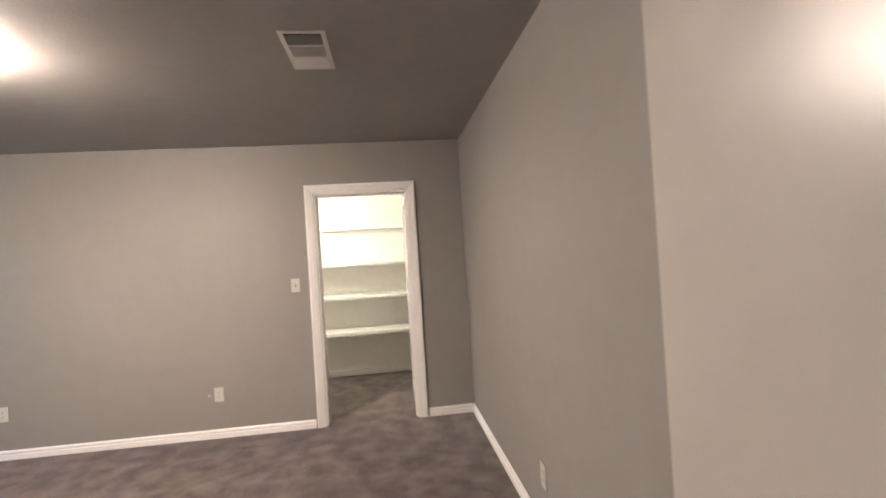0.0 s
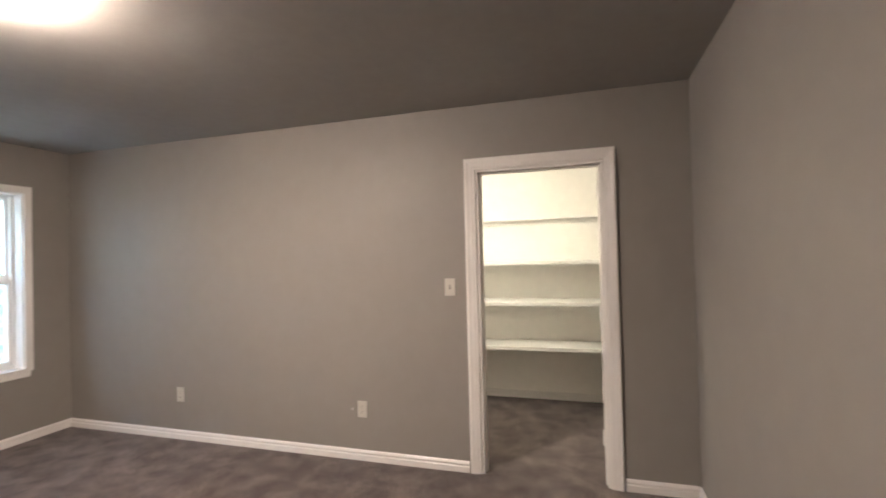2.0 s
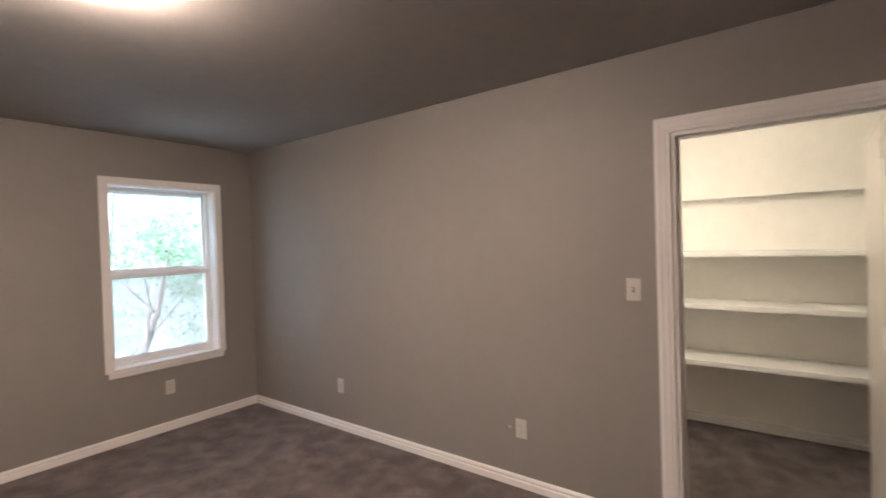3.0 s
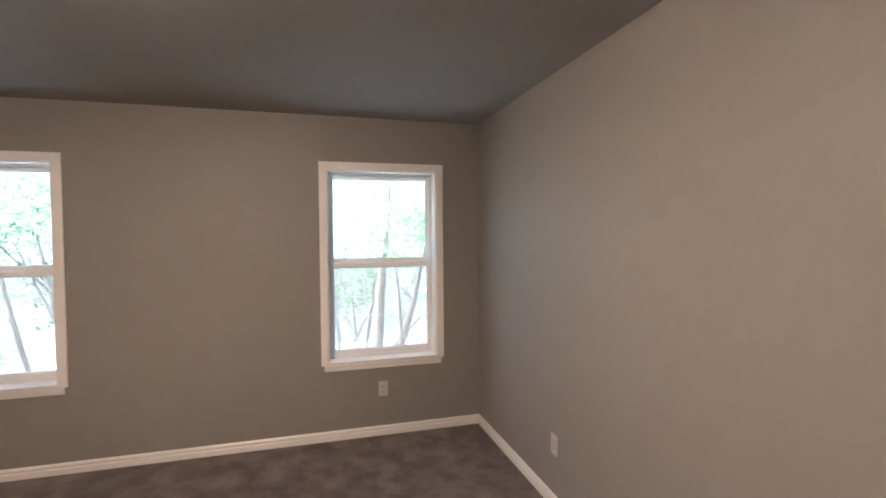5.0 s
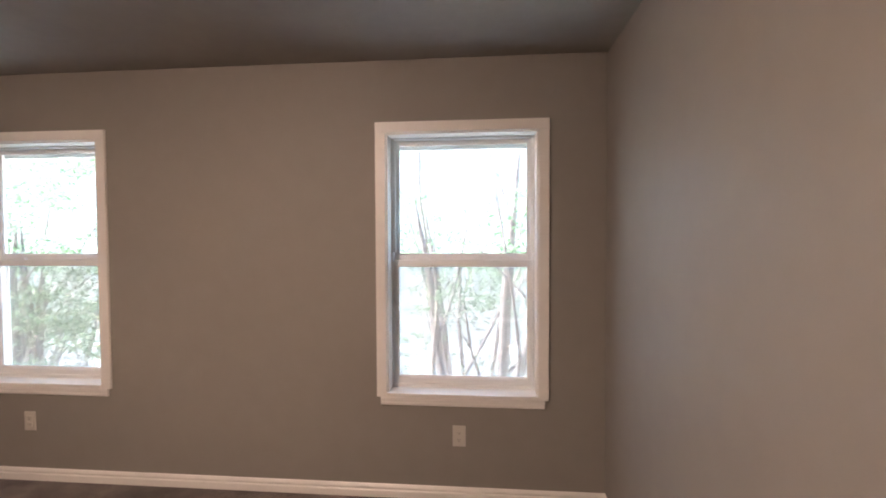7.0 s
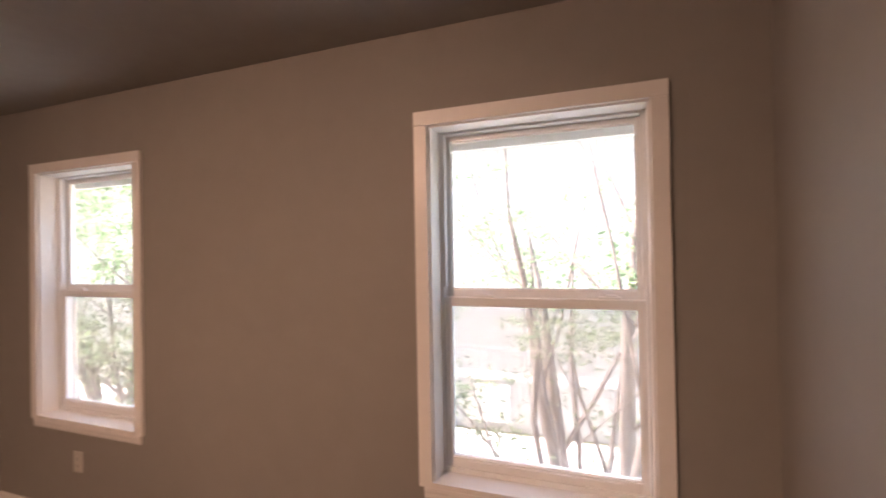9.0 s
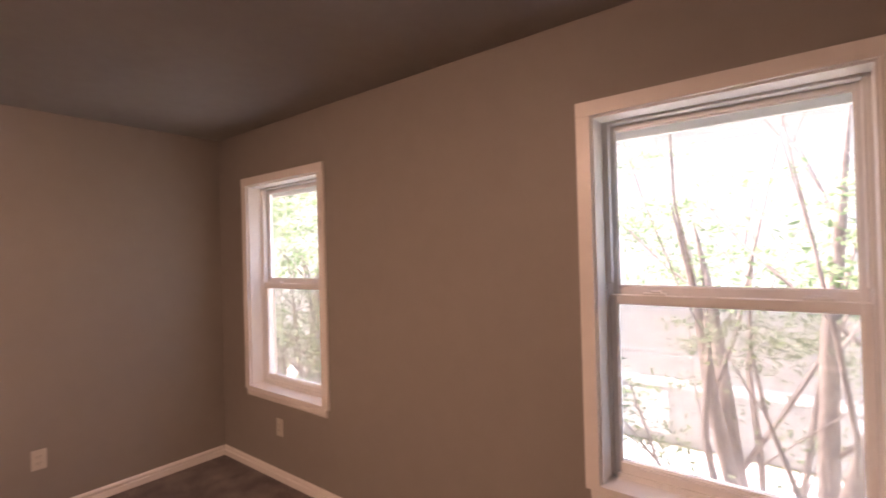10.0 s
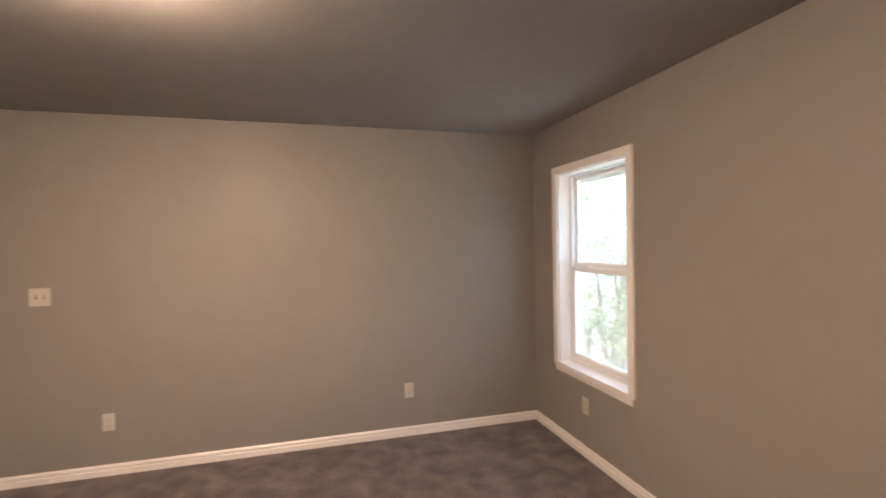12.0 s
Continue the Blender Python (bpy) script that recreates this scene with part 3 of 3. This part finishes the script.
lap = finish("lap", extrude_profile(bmesh.new(), [(0.0, 0.0), (0.022, 0.0), (0.006, 0.185), (0.0, 0.185)], lambda a, b, s: Vector((-24 + s, -a, b)), 35.0), SIDING)
wall_part = house.children[0]
for i in range(39):
    z = 0.02 + i * 0.185
    if 1.10 < z < 1.50:
        continue
    ob = new("lap_board", lap)
    ob.parent = wall_part
    ob.location = (0, 0, z)
for xc, zc in ((-9.0, 3.6), (7.6, 3.6), (-4.4, 0.30), (-0.6, 0.30), (3.6, 0.30)):
    w = part("window", boxes((xc - 0.50, xc - 0.43, -0.06, 0.0, zc, zc + 1.35), (xc + 0.43, xc + 0.50, -0.06, 0.0, zc, zc + 1.35),
                             (xc - 0.43, xc + 0.43, -0.06, 0.0, zc + 1.28, zc + 1.35), (xc - 0.43, xc + 0.43, -0.05, 0.0, zc + 0.64, zc + 0.70)) if zc > 1 else
             boxes((xc - 0.50, xc - 0.43, -0.06, 0.0, zc, zc + 0.88), (xc + 0.43, xc + 0.50, -0.06, 0.0, zc, zc + 0.88), (xc - 0.43, xc + 0.43, -0.06, 0.0, zc + 0.82, zc + 0.88)),
             HTRIM, house)
    hgt = 1.28 if zc > 1 else 0.82
    part("pane", boxes((xc - 0.43, xc + 0.43, -0.030, -0.020, zc, zc + hgt)), DARKGLASS, w)
    part("sill", boxes((xc - 0.56, xc + 0.56, -0.09, 0.0, zc - 0.06, zc), bevel=0.004), HTRIM, w)


# ---- trees: many-stemmed ornamental trees ----
def tube(verts, faces, path, radii, sides=7):
    first = len(verts)
    for k, (p, r) in enumerate(zip(path, radii)):
        a = path[min(k + 1, len(path) - 1)] - path[max(k - 1, 0)]
        q = a.to_track_quat('Z', 'Y')
        for i in range(sides):
            t = 2 * math.pi * i / sides
            verts.append(p + q @ Vector((r * math.cos(t), r * math.sin(t), 0)))
    for k in range(len(path) - 1):
        for i in range(sides):
            j = (i + 1) % sides
            faces.append((first + k * sides + i, first + k * sides + j, first + (k + 1) * sides + j, first + (k + 1) * sides + i))


def tree(label, x, y, seed, stems, height, spread, leaf_count, leaf_size=0.034, low=2.0, high=9.0, sprays=0.5, thick=1.0):
    rng = random.Random(seed)
    th = thing("tree", label, "tree", pose(x, y, G), group="trees outside the windows")
    tips = []
    verts, faces = [], []

    def grow(p, d, length, r, depth):
        n = 6 if depth == 0 else 4
        path, radii, q, v = [p], [r], p.copy(), d.copy()
        for k in range(n):
            v = (v + Vector((rng.gauss(0, 0.07), rng.gauss(0, 0.07) + (0.35 if y + q.y < 2.0 else 0.0), 0.05))).normalized()
            q = q + v * (length / n)
            path.append(q.copy())
            f = (k + 1) / n
            radii.append(r * (1 - 0.45 * f - 0.45 * f ** 5 if depth == 0 else 1 - 0.66 * f))
            if low < q.z < high and depth > 0 and y + q.y > 1.7:
                tips.append((q.copy(), v.copy()))
            if depth < 3 and (k >= 1) and rng.random() < (0.75 if depth else 0.8):
                side = Vector((rng.gauss(0, 1), rng.gauss(0, 1), rng.uniform(-0.1, 0.6))).normalized()
                grow(q.copy(), (v * 0.62 + side * 0.8).normalized(), length * rng.uniform(0.36, 0.58), radii[-1] * (0.36 if depth == 0 else 0.6), depth + 1)
        if y + path[-1].y > 1.7 and path[-1].z < high:
            tips.append((path[-1], v))
        tube(verts, faces, path, radii, 8 if depth == 0 else 5)

    for i in range(stems):
        a = 2 * math.pi * (i + rng.uniform(-0.3, 0.3)) / stems
        lean = spread * rng.uniform(0.45, 1.0) * (1.0 if i % 2 == 0 else 1.9)
        base = Vector((0.10 * math.cos(a), 0.10 * math.sin(a), -0.05))
        stout = rng.uniform(0.085, 0.105) if i % 2 == 0 else rng.uniform(0.030, 0.048)
        grow(base, Vector((lean * math.cos(a), lean * math.sin(a), 1)).normalized(), height * rng.uniform(0.8, 1.05), thick * stout, 0)
    me = bpy.data.meshes.new("trunk")
    me.from_pydata(verts, [], faces)
    me.materials.append(BARK)
    for p in me.polygons:
        p.use_smooth = True
    tr = new("trunk", me)
    tr.parent = th
    tagged(tr, "slender smooth branching stems")
    tips = [tip for tip in tips if rng.random() < sprays]
    lv, lf = [], []
    for i in range(leaf_count):
        p, v = tips[rng.randrange(len(tips))]
        c = p + Vector((rng.gauss(0, 0.17), rng.gauss(0, 0.13), rng.gauss(0, 0.04)))
        u = Vector((rng.gauss(0, 1), rng.gauss(0, 1), rng.gauss(0, 0.5))).normalized()
        w = u.cross(Vector((rng.gauss(0, 0.5), rng.gauss(0, 0.5), 1))).normalized()
        s = leaf_size * rng.uniform(0.6, 1.25)
        n = u.cross(w) * s * 0.15
        k = len(lv)
        lv += [c - u * s, c - u * s * 0.2 + w * s * 0.42 + n, c + u * s * 0.45 + w * s * 0.36 + n, c + u * s, c + u * s * 0.45 - w * s * 0.36 + n, c - u * s * 0.2 - w * s * 0.42 + n]
        lf += [(k, k + 1, k + 2, k + 3), (k, k + 3, k + 4, k + 5)]
    me = bpy.data.meshes.new("crown")
    me.from_pydata(lv, [], lf)
    me.materials.append(LEAF)
    cr = new("crown", me)
    cr.parent = th
    tagged(cr, "airy crown of small green leaves")
    return th


tree("many-stemmed tree with bare peeling stems and light foliage", -0.74, 3.0, 14, 7, 5.4, 0.14, 11000, 0.034, low=1.6, high=5.0, sprays=0.5, thick=1.0)
tree("many-stemmed leafy tree beside the drive", -4.0, 3.3, 5, 6, 4.8, 0.16, 9000, 0.040, sprays=0.4)
tree("dense many-stemmed leafy tree by the corner", -7.1, 3.3, 23, 8, 5.0, 0.18, 15000, 0.038, low=1.4, thick=1.2)
tree("slender many-stemmed tree beyond the window corner", 1.9, 3.6, 31, 6, 5.0, 0.16, 9000, 0.036, sprays=0.6, thick=0.55)
tree("leafy many-stemmed tree further along the drive", -9.2, 4.2, 47, 8, 5.2, 0.20, 14000, low=1.4)
